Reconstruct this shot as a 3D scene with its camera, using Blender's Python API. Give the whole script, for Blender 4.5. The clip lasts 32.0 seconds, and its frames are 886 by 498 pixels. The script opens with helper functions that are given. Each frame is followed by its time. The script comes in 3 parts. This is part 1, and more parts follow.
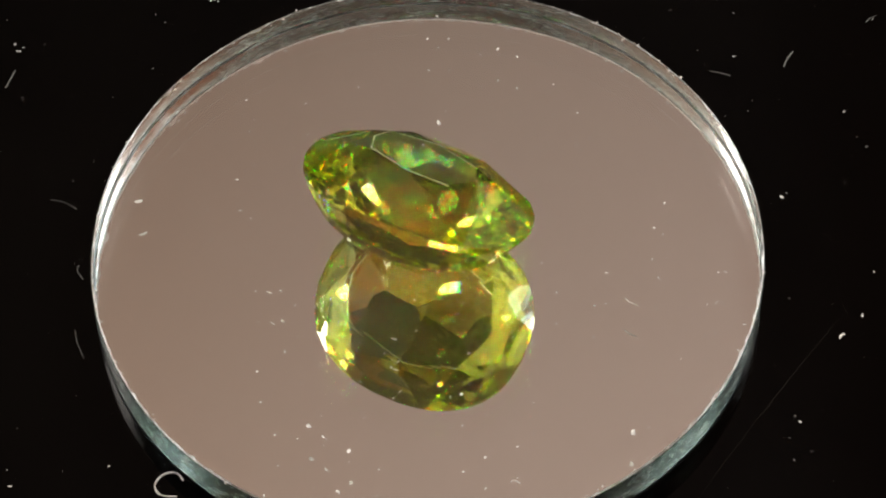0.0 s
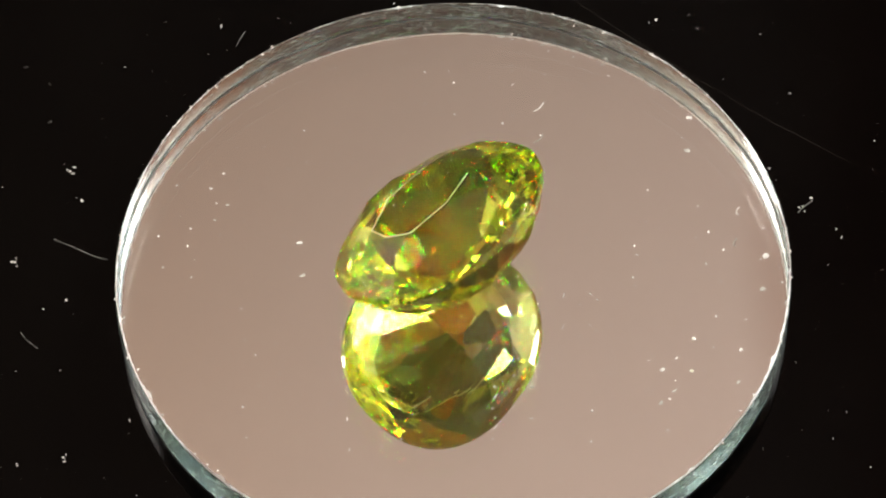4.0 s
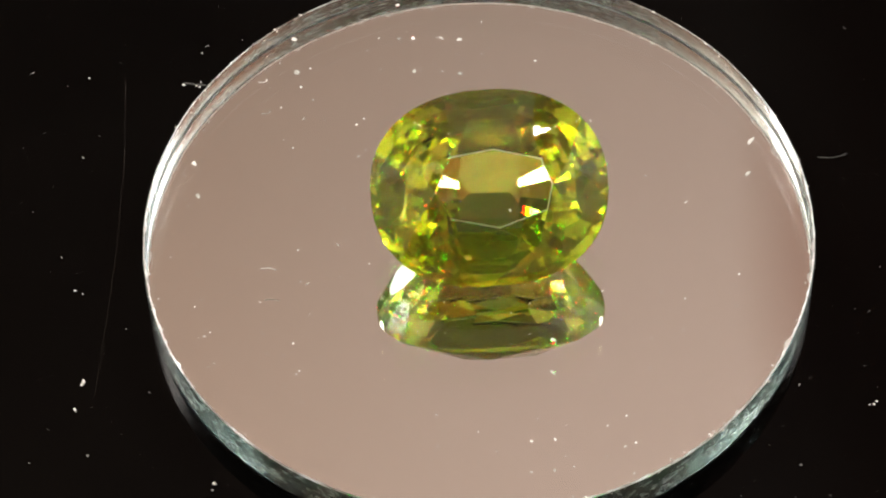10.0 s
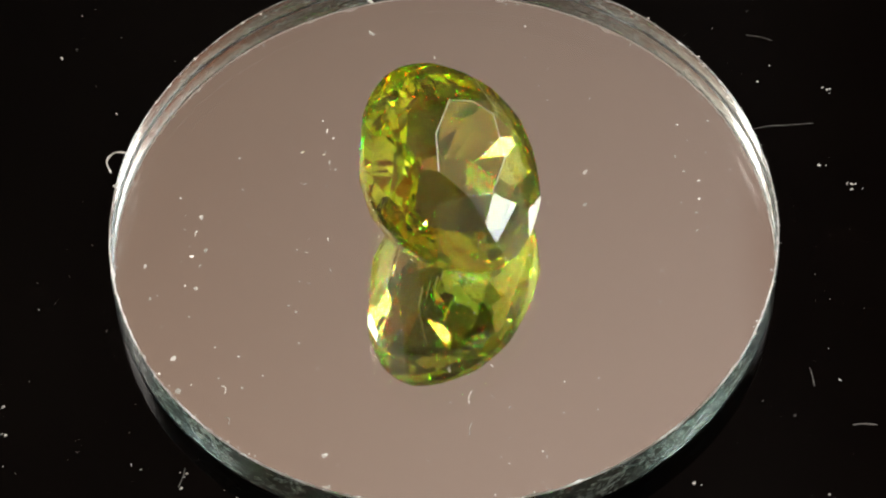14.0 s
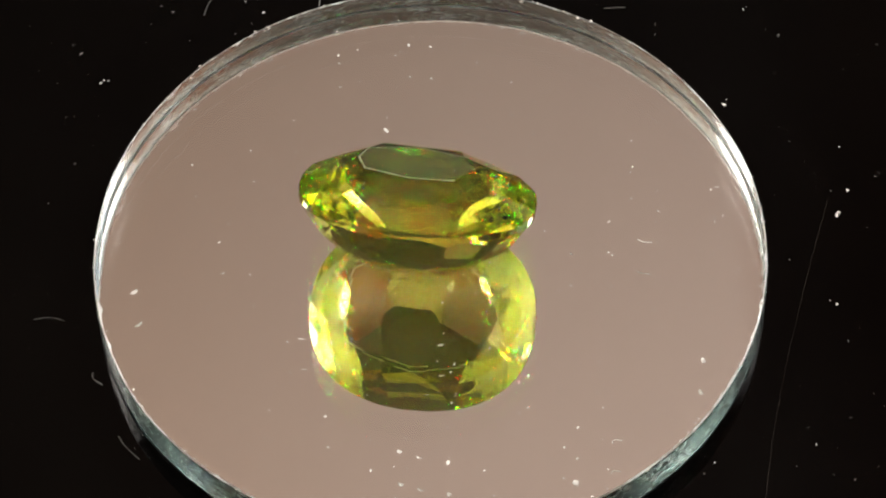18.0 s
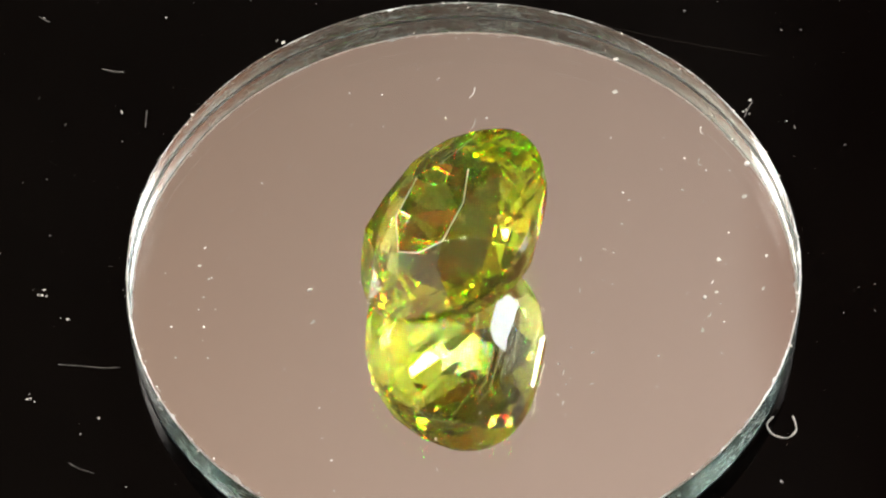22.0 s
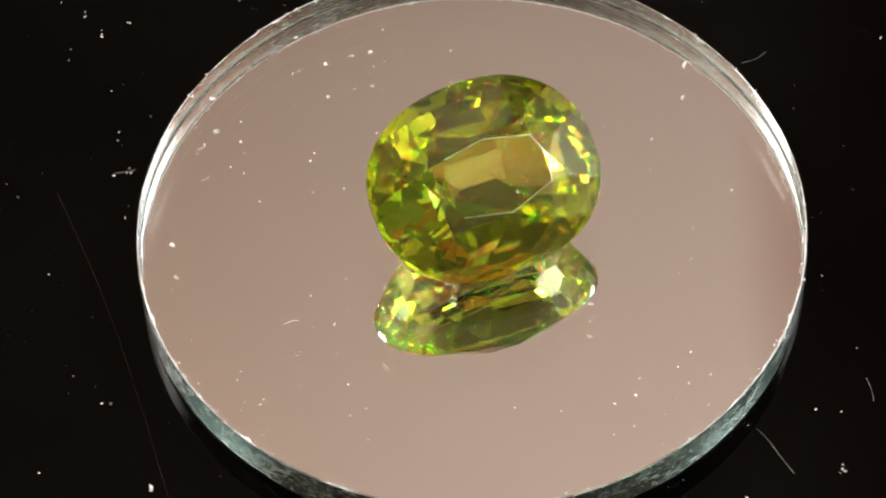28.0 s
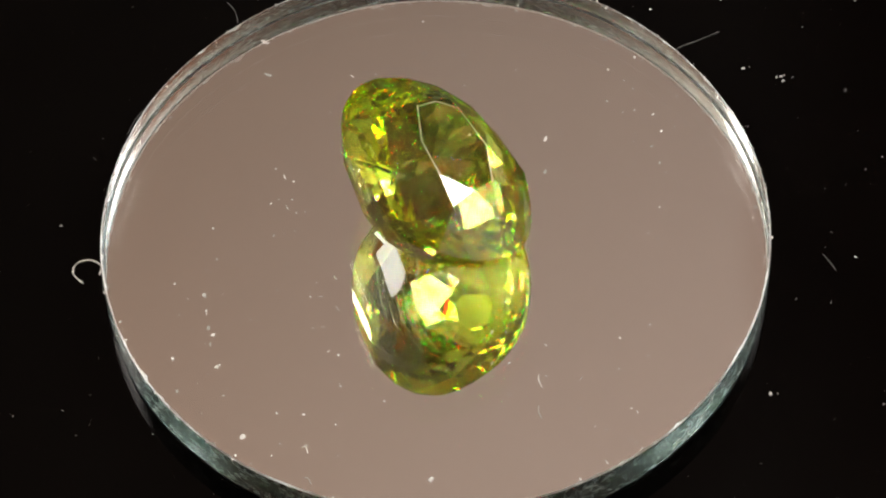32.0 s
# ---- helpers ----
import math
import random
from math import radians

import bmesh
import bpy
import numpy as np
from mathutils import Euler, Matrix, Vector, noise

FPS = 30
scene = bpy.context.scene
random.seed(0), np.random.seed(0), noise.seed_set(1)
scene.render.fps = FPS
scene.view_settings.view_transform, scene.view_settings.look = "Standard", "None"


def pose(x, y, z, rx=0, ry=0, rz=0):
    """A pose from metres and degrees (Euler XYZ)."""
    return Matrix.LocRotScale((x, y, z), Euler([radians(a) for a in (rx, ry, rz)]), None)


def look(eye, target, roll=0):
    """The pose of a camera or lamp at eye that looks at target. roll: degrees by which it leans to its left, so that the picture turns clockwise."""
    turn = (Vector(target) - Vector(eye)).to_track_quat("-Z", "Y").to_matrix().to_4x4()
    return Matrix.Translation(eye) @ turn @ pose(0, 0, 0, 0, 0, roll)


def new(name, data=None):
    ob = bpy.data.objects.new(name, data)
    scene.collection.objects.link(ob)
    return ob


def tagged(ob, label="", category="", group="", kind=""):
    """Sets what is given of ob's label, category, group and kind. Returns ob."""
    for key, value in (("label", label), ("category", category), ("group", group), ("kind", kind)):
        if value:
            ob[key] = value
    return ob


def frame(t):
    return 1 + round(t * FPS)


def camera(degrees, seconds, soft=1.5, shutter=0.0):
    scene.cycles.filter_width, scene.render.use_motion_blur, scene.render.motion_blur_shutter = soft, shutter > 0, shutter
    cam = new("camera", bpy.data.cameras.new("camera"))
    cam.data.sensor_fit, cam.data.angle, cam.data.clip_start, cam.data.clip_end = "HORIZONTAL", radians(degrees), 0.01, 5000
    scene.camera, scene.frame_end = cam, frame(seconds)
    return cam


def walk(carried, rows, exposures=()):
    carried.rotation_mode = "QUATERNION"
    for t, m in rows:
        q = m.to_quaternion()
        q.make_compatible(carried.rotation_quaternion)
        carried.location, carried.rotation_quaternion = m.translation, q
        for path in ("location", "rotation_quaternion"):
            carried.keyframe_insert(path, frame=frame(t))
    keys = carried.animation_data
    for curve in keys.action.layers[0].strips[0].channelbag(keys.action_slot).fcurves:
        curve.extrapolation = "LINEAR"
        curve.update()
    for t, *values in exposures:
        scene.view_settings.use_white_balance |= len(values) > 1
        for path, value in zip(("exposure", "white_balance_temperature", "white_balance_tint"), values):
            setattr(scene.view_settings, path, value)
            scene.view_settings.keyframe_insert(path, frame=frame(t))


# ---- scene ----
MM = 0.001            # lengths below are given in millimetres
TOP = 2.10            # top of the mirror disc above the black platter, mm

# ---- camera: on a stand, settling a little in the first moments ----
cam = camera(13.966, 32.0, soft=2.2)
EYE = (0.0, -95.98 * MM, (132.24 + TOP) * MM)


def aim(k):
    return look(EYE, ((-0.564 + 0.055 * k) * MM, (-0.439 + 0.284 * k) * MM, TOP * MM), -1.80)


walk(cam, [(0.0, aim(1.0)), (0.1, aim(0.8)), (0.2, aim(0.45)), (0.3, aim(0.14)), (0.4, aim(0.0)), (0.6, aim(0.0)), (32.0, aim(0.0))],
     [(t, e - 0.215) for t, e in zip(
         (0, 1, 2, 3, 4.5, 6, 7, 8, 9, 10, 11, 12, 13, 14, 15.5, 17, 18, 19, 20, 21.5, 23, 24, 25, 26, 27, 28, 29, 30, 31, 32),
         (-0.46, -0.20, -0.04, 0.03, 0.0, -0.17, -0.32, -0.17, -0.08, 0.03, 0.05, 0.0, -0.12, -0.42, -0.46,
          -0.46, -0.20, -0.04, 0.03, 0.0, -0.17, -0.32, -0.17, -0.08, 0.03, 0.05, 0.0, -0.12, -0.42, -0.42))])

# light bounces many times inside the stone and the glass
scene.cycles.max_bounces, scene.cycles.glossy_bounces, scene.cycles.transmission_bounces = 40, 40, 40

# ---- world and lights ----
world = bpy.data.worlds.new("world")
scene.world = world
world.use_nodes = True
world.node_tree.nodes["Background"].inputs[0].default_value = (0.06, 0.05, 0.045, 1)
world.node_tree.nodes["Background"].inputs[1].default_value = 0.3


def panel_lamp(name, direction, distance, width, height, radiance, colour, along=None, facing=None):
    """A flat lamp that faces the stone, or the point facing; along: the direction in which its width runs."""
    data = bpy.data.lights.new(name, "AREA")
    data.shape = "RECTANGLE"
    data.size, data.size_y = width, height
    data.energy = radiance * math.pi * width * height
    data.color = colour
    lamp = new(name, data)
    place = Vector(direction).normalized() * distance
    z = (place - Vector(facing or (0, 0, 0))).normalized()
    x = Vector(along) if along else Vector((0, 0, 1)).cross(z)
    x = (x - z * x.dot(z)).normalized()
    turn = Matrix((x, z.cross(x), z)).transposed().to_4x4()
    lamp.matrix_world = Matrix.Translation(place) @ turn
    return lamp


# a slanting strip lamp, inferred from the flashes, stands on each side behind the stone
panel_lamp("strip_lamp_right", (0.625, 0.405, 0.668), 0.60, 0.28, 0.070, 98.0, (1.0, 0.95, 0.90), (-0.30, 0.10, 0.26))
panel_lamp("strip_lamp_left", (-0.615, 0.370, 0.697), 0.60, 0.31, 0.070, 112.0, (1.0, 0.93, 0.86), (0.33, 0.10, 0.26))
# unseen fill lights added at the strips to brighten the ceiling
panel_lamp("strip_lamp_right_top", (0.625, 0.405, 0.668), 0.62, 0.27, 0.085, 68.0, (1.0, 0.95, 0.90), (-0.30, 0.10, 0.26), (0.0, 0.85, 1.0))
panel_lamp("strip_lamp_left_top", (-0.615, 0.370, 0.697), 0.62, 0.30, 0.090, 54.0, (1.0, 0.93, 0.86), (0.33, 0.10, 0.26), (0.0, 0.85, 1.0))
# more fill, added to brighten the side walls and through them the stone
panel_lamp("strip_lamp_right_back", (0.625, 0.405, 0.668), 0.63, 0.27, 0.085, 75.0, (1.0, 0.95, 0.90), (-0.30, 0.10, 0.26), (0.9, 0.15, 0.20))
panel_lamp("strip_lamp_left_back", (-0.615, 0.370, 0.697), 0.63, 0.30, 0.090, 70.0, (1.0, 0.93, 0.86), (0.33, 0.10, 0.26), (-0.9, 0.15, 0.20))
# unseen area lights added low on the right, behind and left for facet flashes
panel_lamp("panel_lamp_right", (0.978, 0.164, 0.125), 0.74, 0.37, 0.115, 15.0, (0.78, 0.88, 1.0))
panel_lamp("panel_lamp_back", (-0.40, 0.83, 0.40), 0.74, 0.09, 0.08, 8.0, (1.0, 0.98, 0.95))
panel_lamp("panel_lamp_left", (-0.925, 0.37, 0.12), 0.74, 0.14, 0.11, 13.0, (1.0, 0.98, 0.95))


# ---- materials ----
def material(name):
    m = bpy.data.materials.new(name)
    m.use_nodes = True
    return m, m.node_tree.nodes, m.node_tree.links, m.node_tree.nodes["Principled BSDF"]


def node(nodes, kind, **values):
    n = nodes.new(kind)
    for key, value in values.items():
        n.inputs[key].default_value = value
    return n


def ramp(nodes, stops):
    r = nodes.new("ShaderNodeValToRGB")
    els = r.color_ramp.elements
    while len(els) < len(stops):
        els.new(0.5)
    for e, (pos, col) in zip(els, stops):
        e.position, e.color = pos, (*col, 1)
    return r


def plain(name, colour, rough, metal=0.0, specular=0.5, mottle=0.25, scale=40.0):
    m, nodes, links, b = material(name)
    tex = nodes.new("ShaderNodeTexCoord")
    n = node(nodes, "ShaderNodeTexNoise", Scale=scale, Detail=6.0)
    links.new(tex.outputs["Object"], n.inputs["Vector"])
    lo = [c * (1 - mottle) for c in colour]
    hi = [c * (1 + mottle) for c in colour]
    r = ramp(nodes, [(0.3, lo), (0.7, hi)])
    links.new(n.outputs["Fac"], r.inputs["Fac"])
    links.new(r.outputs["Color"], b.inputs["Base Color"])
    b.inputs["Roughness"].default_value = rough
    b.inputs["Metallic"].default_value = metal
    b.inputs["Specular IOR Level"].default_value = specular
    return m


def black_gloss():
    m, nodes, links, b = material("black_acrylic")
    tex = nodes.new("ShaderNodeTexCoord")
    fine = node(nodes, "ShaderNodeTexNoise", Scale=900.0, Detail=8.0, Roughness=0.7)
    large = node(nodes, "ShaderNodeTexNoise", Scale=60.0, Detail=3.0)
    for n in (fine, large):
        links.new(tex.outputs["Object"], n.inputs["Vector"])
    r = ramp(nodes, [(0.35, (0.0003, 0.0003, 0.0003)), (0.8, (0.0010, 0.0009, 0.0008))])
    links.new(large.outputs["Fac"], r.inputs["Fac"])
    links.new(r.outputs["Color"], b.inputs["Base Color"])
    r2 = ramp(nodes, [(0.4, (0.03, 0.03, 0.03)), (0.75, (0.12, 0.12, 0.12))])
    links.new(fine.outputs["Fac"], r2.inputs["Fac"])
    links.new(r2.outputs["Color"], b.inputs["Roughness"])
    b.inputs["IOR"].default_value = 1.185
    return m


def disc_glass():
    m, nodes, links, b = material("disc_glass")
    b.inputs["Base Color"].default_value = (0.93, 0.965, 0.955, 1)
    b.inputs["Transmission Weight"].default_value = 1.0
    b.inputs["IOR"].default_value = 1.52
    b.inputs["Roughness"].default_value = 0.0
    return m


def edge_glass():
    """Cut rim: dark greenish glass, dusted and scuffed with pale specks in streaks along the edge."""
    m, nodes, links, b = material("cut_glass_edge")
    tex = nodes.new("ShaderNodeTexCoord")
    stretch = nodes.new("ShaderNodeMapping")
    stretch.inputs["Scale"].default_value = (1.0, 1.0, 2.6)
    links.new(tex.outputs["Object"], stretch.inputs["Vector"])
    streak = node(nodes, "ShaderNodeTexNoise", Scale=420.0, Detail=6.0, Roughness=0.7)
    scuff = node(nodes, "ShaderNodeTexNoise", Scale=2600.0, Detail=6.0, Roughness=0.75)
    for k in (streak, scuff):
        links.new(stretch.outputs[0], k.inputs["Vector"])
    bump = node(nodes, "ShaderNodeBump", Strength=0.36, Distance=0.00003)
    links.new(scuff.outputs["Fac"], bump.inputs["Height"])
    r = ramp(nodes, [(0.40, (0.03, 0.03, 0.03)), (0.75, (0.18, 0.18, 0.18))])
    links.new(streak.outputs["Fac"], r.inputs["Fac"])
    links.new(r.outputs["Color"], b.inputs["Roughness"])
    # specks gather where the streaks run
    both = nodes.new("ShaderNodeMath")
    both.operation = "MULTIPLY_ADD"
    both.inputs[1].default_value = 0.55
    links.new(streak.outputs["Fac"], both.inputs[0])
    links.new(scuff.outputs["Fac"], both.inputs[2])
    hue = ramp(nodes, [(0.66, (0.03, 0.06, 0.066)), (0.79, (0.20, 0.32, 0.34)), (0.88, (0.62, 0.71, 0.70))])
    links.new(both.outputs[0], hue.inputs["Fac"])
    links.new(hue.outputs["Color"], b.inputs["Base Color"])
    clear = ramp(nodes, [(0.78, (1.0, 1.0, 1.0)), (0.92, (0.35, 0.35, 0.35))])
    links.new(both.outputs[0], clear.inputs["Fac"])
    links.new(clear.outputs["Color"], b.inputs["Transmission Weight"])
    b.inputs["IOR"].default_value = 1.52
    links.new(bump.outputs["Normal"], b.inputs["Normal"])
    return m


def chipped_glass():
    """Chipped and ground arris: frosted white in places, clear in others."""
    m, nodes, links, b = material("chipped_glass_edge")
    tex = nodes.new("ShaderNodeTexCoord")
    n = node(nodes, "ShaderNodeTexNoise", Scale=650.0, Detail=5.0, Roughness=0.7)
    links.new(tex.outputs["Object"], n.inputs["Vector"])
    r = ramp(nodes, [(0.47, (0.97, 0.97, 0.97)), (0.66, (0.30, 0.30, 0.30))])
    links.new(n.outputs["Fac"], r.inputs["Fac"])
    links.new(r.outputs["Color"], b.inputs["Transmission Weight"])
    b.inputs["Base Color"].default_value = (0.82, 0.90, 0.90, 1)
    b.inputs["Roughness"].default_value = 0.35
    b.inputs["IOR"].default_value = 1.52
    return m


def silver():
    m, nodes, links, b = material("silvering")
    b.inputs["Base Color"].default_value = (0.93, 0.92, 0.90, 1)
    b.inputs["Metallic"].default_value = 1.0
    b.inputs["Roughness"].default_value = 0.0
    return m


def worn_edge():
    """Rubbed facet edges: hazy and light."""
    m, nodes, links, b = material("worn_gem_edge")
    tex = nodes.new("ShaderNodeTexCoord")
    n = node(nodes, "ShaderNodeTexNoise", Scale=2500.0, Detail=4.0)
    links.new(tex.outputs["Object"], n.inputs["Vector"])
    r = ramp(nodes, [(0.35, (0.22, 0.25, 0.10)), (0.65, (0.58, 0.60, 0.42))])
    links.new(n.outputs["Fac"], r.inputs["Fac"])
    links.new(r.outputs["Color"], b.inputs["Base Color"])
    b.inputs["Roughness"].default_value = 0.35
    b.inputs["Transmission Weight"].default_value = 0.62
    b.inputs["IOR"].default_value = 1.67
    return m


def peridot():
    """Yellow-green stone: each crossing and each inner reflection takes a little of the blue, with some dispersion."""
    m, nodes, links, b = material("yellow_green_gem")
    out = nodes["Material Output"]
    nodes.remove(b)
    tint = (0.95, 0.99, 0.47)
    light = None
    for i, ior in enumerate((1.6662, 1.668, 1.6698)):
        colour = [0.0, 0.0, 0.0, 1.0]
        colour[i] = tint[i]
        refr = node(nodes, "ShaderNodeBsdfRefraction", Color=colour, Roughness=0.008, IOR=ior)
        if light is None:
            light = refr.outputs[0]
        else:
            add = nodes.new("ShaderNodeAddShader")
            links.new(light, add.inputs[0])
            links.new(refr.outputs[0], add.inputs[1])
            light = add.outputs[0]
    # the surface gloss is white, the full inner reflection takes the stone's colour
    fresnel = node(nodes, "ShaderNodeFresnel", IOR=1.668)
    shade = ramp(nodes, [(0.75, (1.0, 1.0, 1.0)), (0.98, tint)])
    links.new(fresnel.outputs[0], shade.inputs["Fac"])
    gloss = node(nodes, "ShaderNodeBsdfGlossy", Roughness=0.008)
    links.new(shade.outputs["Color"], gloss.inputs["Color"])
    body = nodes.new("ShaderNodeMixShader")
    links.new(fresnel.outputs[0], body.inputs[0])
    links.new(light, body.inputs[1])
    links.new(gloss.outputs[0], body.inputs[2])
    total = body.outputs[0]
    # a thin patchy pale film mixed in as haze, lifting the dark facets
    tex = nodes.new("ShaderNodeTexCoord")
    n = node(nodes, "ShaderNodeTexNoise", Scale=700.0, Detail=5.0, Roughness=0.65)
    links.new(tex.outputs["Object"], n.inputs["Vector"])
    r = ramp(nodes, [(0.40, (0.0, 0.0, 0.0)), (0.75, (0.014, 0.014, 0.014))])
    links.new(n.outputs["Fac"], r.inputs["Fac"])
    film = node(nodes, "ShaderNodeBsdfDiffuse", Color=(0.72, 0.78, 0.50, 1))
    coat = nodes.new("ShaderNodeMixShader")
    links.new(r.outputs["Color"], coat.inputs[0])
    links.new(total, coat.inputs[1])
    links.new(film.outputs[0], coat.inputs[2])
    links.new(coat.outputs[0], out.inputs["Surface"])
    return m


def speck_material(name, colour, share):
    """Loose, half-translucent matter such as dust and lint."""
    m, nodes, links, b = material(name)
    tex = nodes.new("ShaderNodeTexCoord")
    n = node(nodes, "ShaderNodeTexNoise", Scale=900.0, Detail=3.0)
    links.new(tex.outputs["Object"], n.inputs["Vector"])
    r = ramp(nodes, [(0.3, [c * 0.55 for c in colour]), (0.65, colour)])
    links.new(n.outputs["Fac"], r.inputs["Fac"])
    links.new(r.outputs["Color"], b.inputs["Base Color"])
    b.inputs["Roughness"].default_value = 0.9
    lucent = nodes.new("ShaderNodeBsdfTranslucent")
    links.new(r.outputs["Color"], lucent.inputs["Color"])
    mix = node(nodes, "ShaderNodeMixShader", Fac=share)
    links.new(b.outputs[0], mix.inputs[1])
    links.new(lucent.outputs[0], mix.inputs[2])
    links.new(mix.outputs[0], nodes["Material Output"].inputs["Surface"])
    return m


def plaster():
    """Ceiling plaster, its soft bands away from the viewer painted for the mirror's tones."""
    m, nodes, links, b = material("pinkish_plaster")
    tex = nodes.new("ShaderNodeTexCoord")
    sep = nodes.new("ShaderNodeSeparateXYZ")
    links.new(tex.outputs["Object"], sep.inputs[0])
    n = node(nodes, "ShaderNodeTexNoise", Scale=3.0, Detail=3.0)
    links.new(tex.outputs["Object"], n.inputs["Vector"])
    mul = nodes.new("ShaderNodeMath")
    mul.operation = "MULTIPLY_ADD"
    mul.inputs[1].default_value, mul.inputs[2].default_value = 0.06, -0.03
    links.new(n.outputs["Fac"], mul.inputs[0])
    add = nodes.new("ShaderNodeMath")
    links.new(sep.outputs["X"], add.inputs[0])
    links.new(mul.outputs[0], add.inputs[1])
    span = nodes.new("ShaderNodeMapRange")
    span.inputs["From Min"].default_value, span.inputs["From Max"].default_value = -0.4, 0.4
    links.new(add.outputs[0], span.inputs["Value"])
    # dark brown end painted in for the dark edge reflected at the mirror's right
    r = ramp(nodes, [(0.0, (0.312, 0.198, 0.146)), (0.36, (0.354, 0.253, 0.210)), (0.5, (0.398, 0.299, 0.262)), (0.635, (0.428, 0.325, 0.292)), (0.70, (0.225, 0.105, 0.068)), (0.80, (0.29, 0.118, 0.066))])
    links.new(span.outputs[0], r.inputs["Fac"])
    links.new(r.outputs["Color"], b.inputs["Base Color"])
    b.inputs["Roughness"].default_value = 0.9
    return m


M_PLATE = black_gloss()
M_GLASS = disc_glass()
M_EDGE = edge_glass()
M_CHIP = chipped_glass()
M_SILVER = silver()
M_BACK = plain("backing_paint", (0.05, 0.06, 0.06), 0.6)
M_GEM = peridot()
M_WORN = worn_edge()
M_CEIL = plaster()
M_REAR = plain("beige_rear_plaster", (0.24, 0.21, 0.185), 0.8, scale=4.0)
M_SOUTH = plain("brown_south_paint", (0.12, 0.10, 0.085), 0.8, scale=4.0)
M_NORTH = plain("brown_north_paint", (0.06, 0.05, 0.042), 0.8, scale=4.0)
M_PALE = plain("pale_wall_paint", (0.68, 0.66, 0.58), 0.8, scale=4.0)
M_BEIGE = plain("beige_wall_paint", (0.74, 0.73, 0.68), 0.8, scale=4.0)
M_WARM = plain("sandy_wall_paint", (0.58, 0.55, 0.48), 0.8, scale=4.0)
M_FLOOR = plain("dark_table_wood", (0.11, 0.09, 0.07), 0.6, scale=12.0)
M_DUST = speck_material("pale_dust", (0.90, 0.87, 0.82), 0.4)
M_HAIR = plain("dark_hair", (0.075, 0.065, 0.055), 0.9, specular=0.0, scale=3000.0)
M_FIBRE = speck_material("pale_lint", (0.22, 0.21, 0.20), 0.35)
M_FLAKE = speck_material("milky_flaw", (0.75, 0.80, 0.60), 0.6)


def part(name, bm, mat, parent=None, label="", smooth=False):
    me = bpy.data.meshes.new(name)
    bmesh.ops.recalc_face_normals(bm, faces=bm.faces) if not bm.faces.layers.int.get("keep") else None
    bm.to_mesh(me)
    bm.free()
    for m in (mat if isinstance(mat, (list, tuple)) else [mat]):
        me.materials.append(m)
    if smooth:
        for p in me.polygons:
            p.use_smooth = True
    ob = new(name, me)
    if parent is not None:
        ob.parent = parent
    if label:
        tagged(ob, label)
    return ob


def lathe(profile, segments, wobble=None):
    """A body of revolution from (radius, height) pairs in mm; wobble(angle, height) shifts the radius."""
    bm = bmesh.new()
    rings = []
    for r, z in profile:
        ring = []
        for i in range(segments):
            a = 2 * math.pi * i / segments
            rr = r + (wobble(a, z) if wobble else 0.0)
            ring.append(bm.verts.new((rr * math.cos(a) * MM, rr * math.sin(a) * MM, z * MM)))
        rings.append(ring)
    for lo, hi in zip(rings, rings[1:]):
        for i in range(segments):
            j = (i + 1) % segments
            bm.faces.new((lo[i], lo[j], hi[j], hi[i]))
    return bm, rings


# ---- room that closes the place; unseen side walls are pale to brighten the stone ----
def slab(name, lo, hi, mat, label, category):
    bm = bmesh.new()
    bmesh.ops.create_cube(bm, size=1.0)
    for v in bm.verts:
        v.co = Vector([(lo[k] + hi[k]) / 2 + v.co[k] * (hi[k] - lo[k]) for k in range(3)])
    return tagged(part(name, bm, mat), label, category, kind="structure")


W, D, H = 0.90, 1.05, 1.0
slab("floor", (-W, -D, -0.055), (W, D, -0.005), M_FLOOR, "dark stained wooden work surface under the turntable", "table surface")
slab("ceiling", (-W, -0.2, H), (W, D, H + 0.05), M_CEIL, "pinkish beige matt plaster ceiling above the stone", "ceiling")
slab("ceiling_2", (-W, -D, H), (W, -0.2, H + 0.05), M_REAR, "greyish beige matt painted stretch of ceiling", "ceiling")
slab("wall_north", (-W, D, -0.055), (W, D + 0.05, H + 0.05), M_NORTH, "brown matt painted wall", "wall")
slab("wall_south", (-W, -D - 0.05, -0.055), (W, -D, H + 0.05), M_SOUTH, "brown matt painted wall", "wall")
slab("wall_west", (-W - 0.05, -D, -0.055), (-W, D, H + 0.05), M_PALE, "pale matt painted wall beside a strip lamp, kept light to brighten the stone", "wall")
slab("wall_east", (W, -0.10, -0.055), (W + 0.05, D, H + 0.05), M_BEIGE, "beige matt painted wall beside a strip lamp", "wall")
slab("wall_east_2", (W, -D, -0.055), (W + 0.05, -0.10, H + 0.05), M_WARM, "sandy beige matt painted stretch of wall", "wall")


# ---- turntable ----
def turntable():
    root = tagged(new("turntable"), "round glossy black display turntable, dusty, slowly turning", "turntable")
    bm, rings = lathe([(44.2, 0.0), (44.2, -1.0)], 160)
    bm.faces.new(rings[0])
    bm.faces.new(list(reversed(rings[-1])))
    part("platter_top", bm, M_PLATE, root, "polished black acrylic sheet")
    bm, rings = lathe([(44.25, 0.0), (44.8, -0.25), (45.0, -0.8), (45.0, -4.2), (44.6, -4.8), (43.5, -5.0), (43.5, -1.05), (44.25, -1.05), (44.25, 0.0)], 160)
    part("rim", bm, M_PLATE, root, "rounded black edge")
    return root


# ---- mirror disc: clear glass with a silvered back ----
DISC_X, DISC_Y, DISC_R = -1.128, 0.468, 15.23


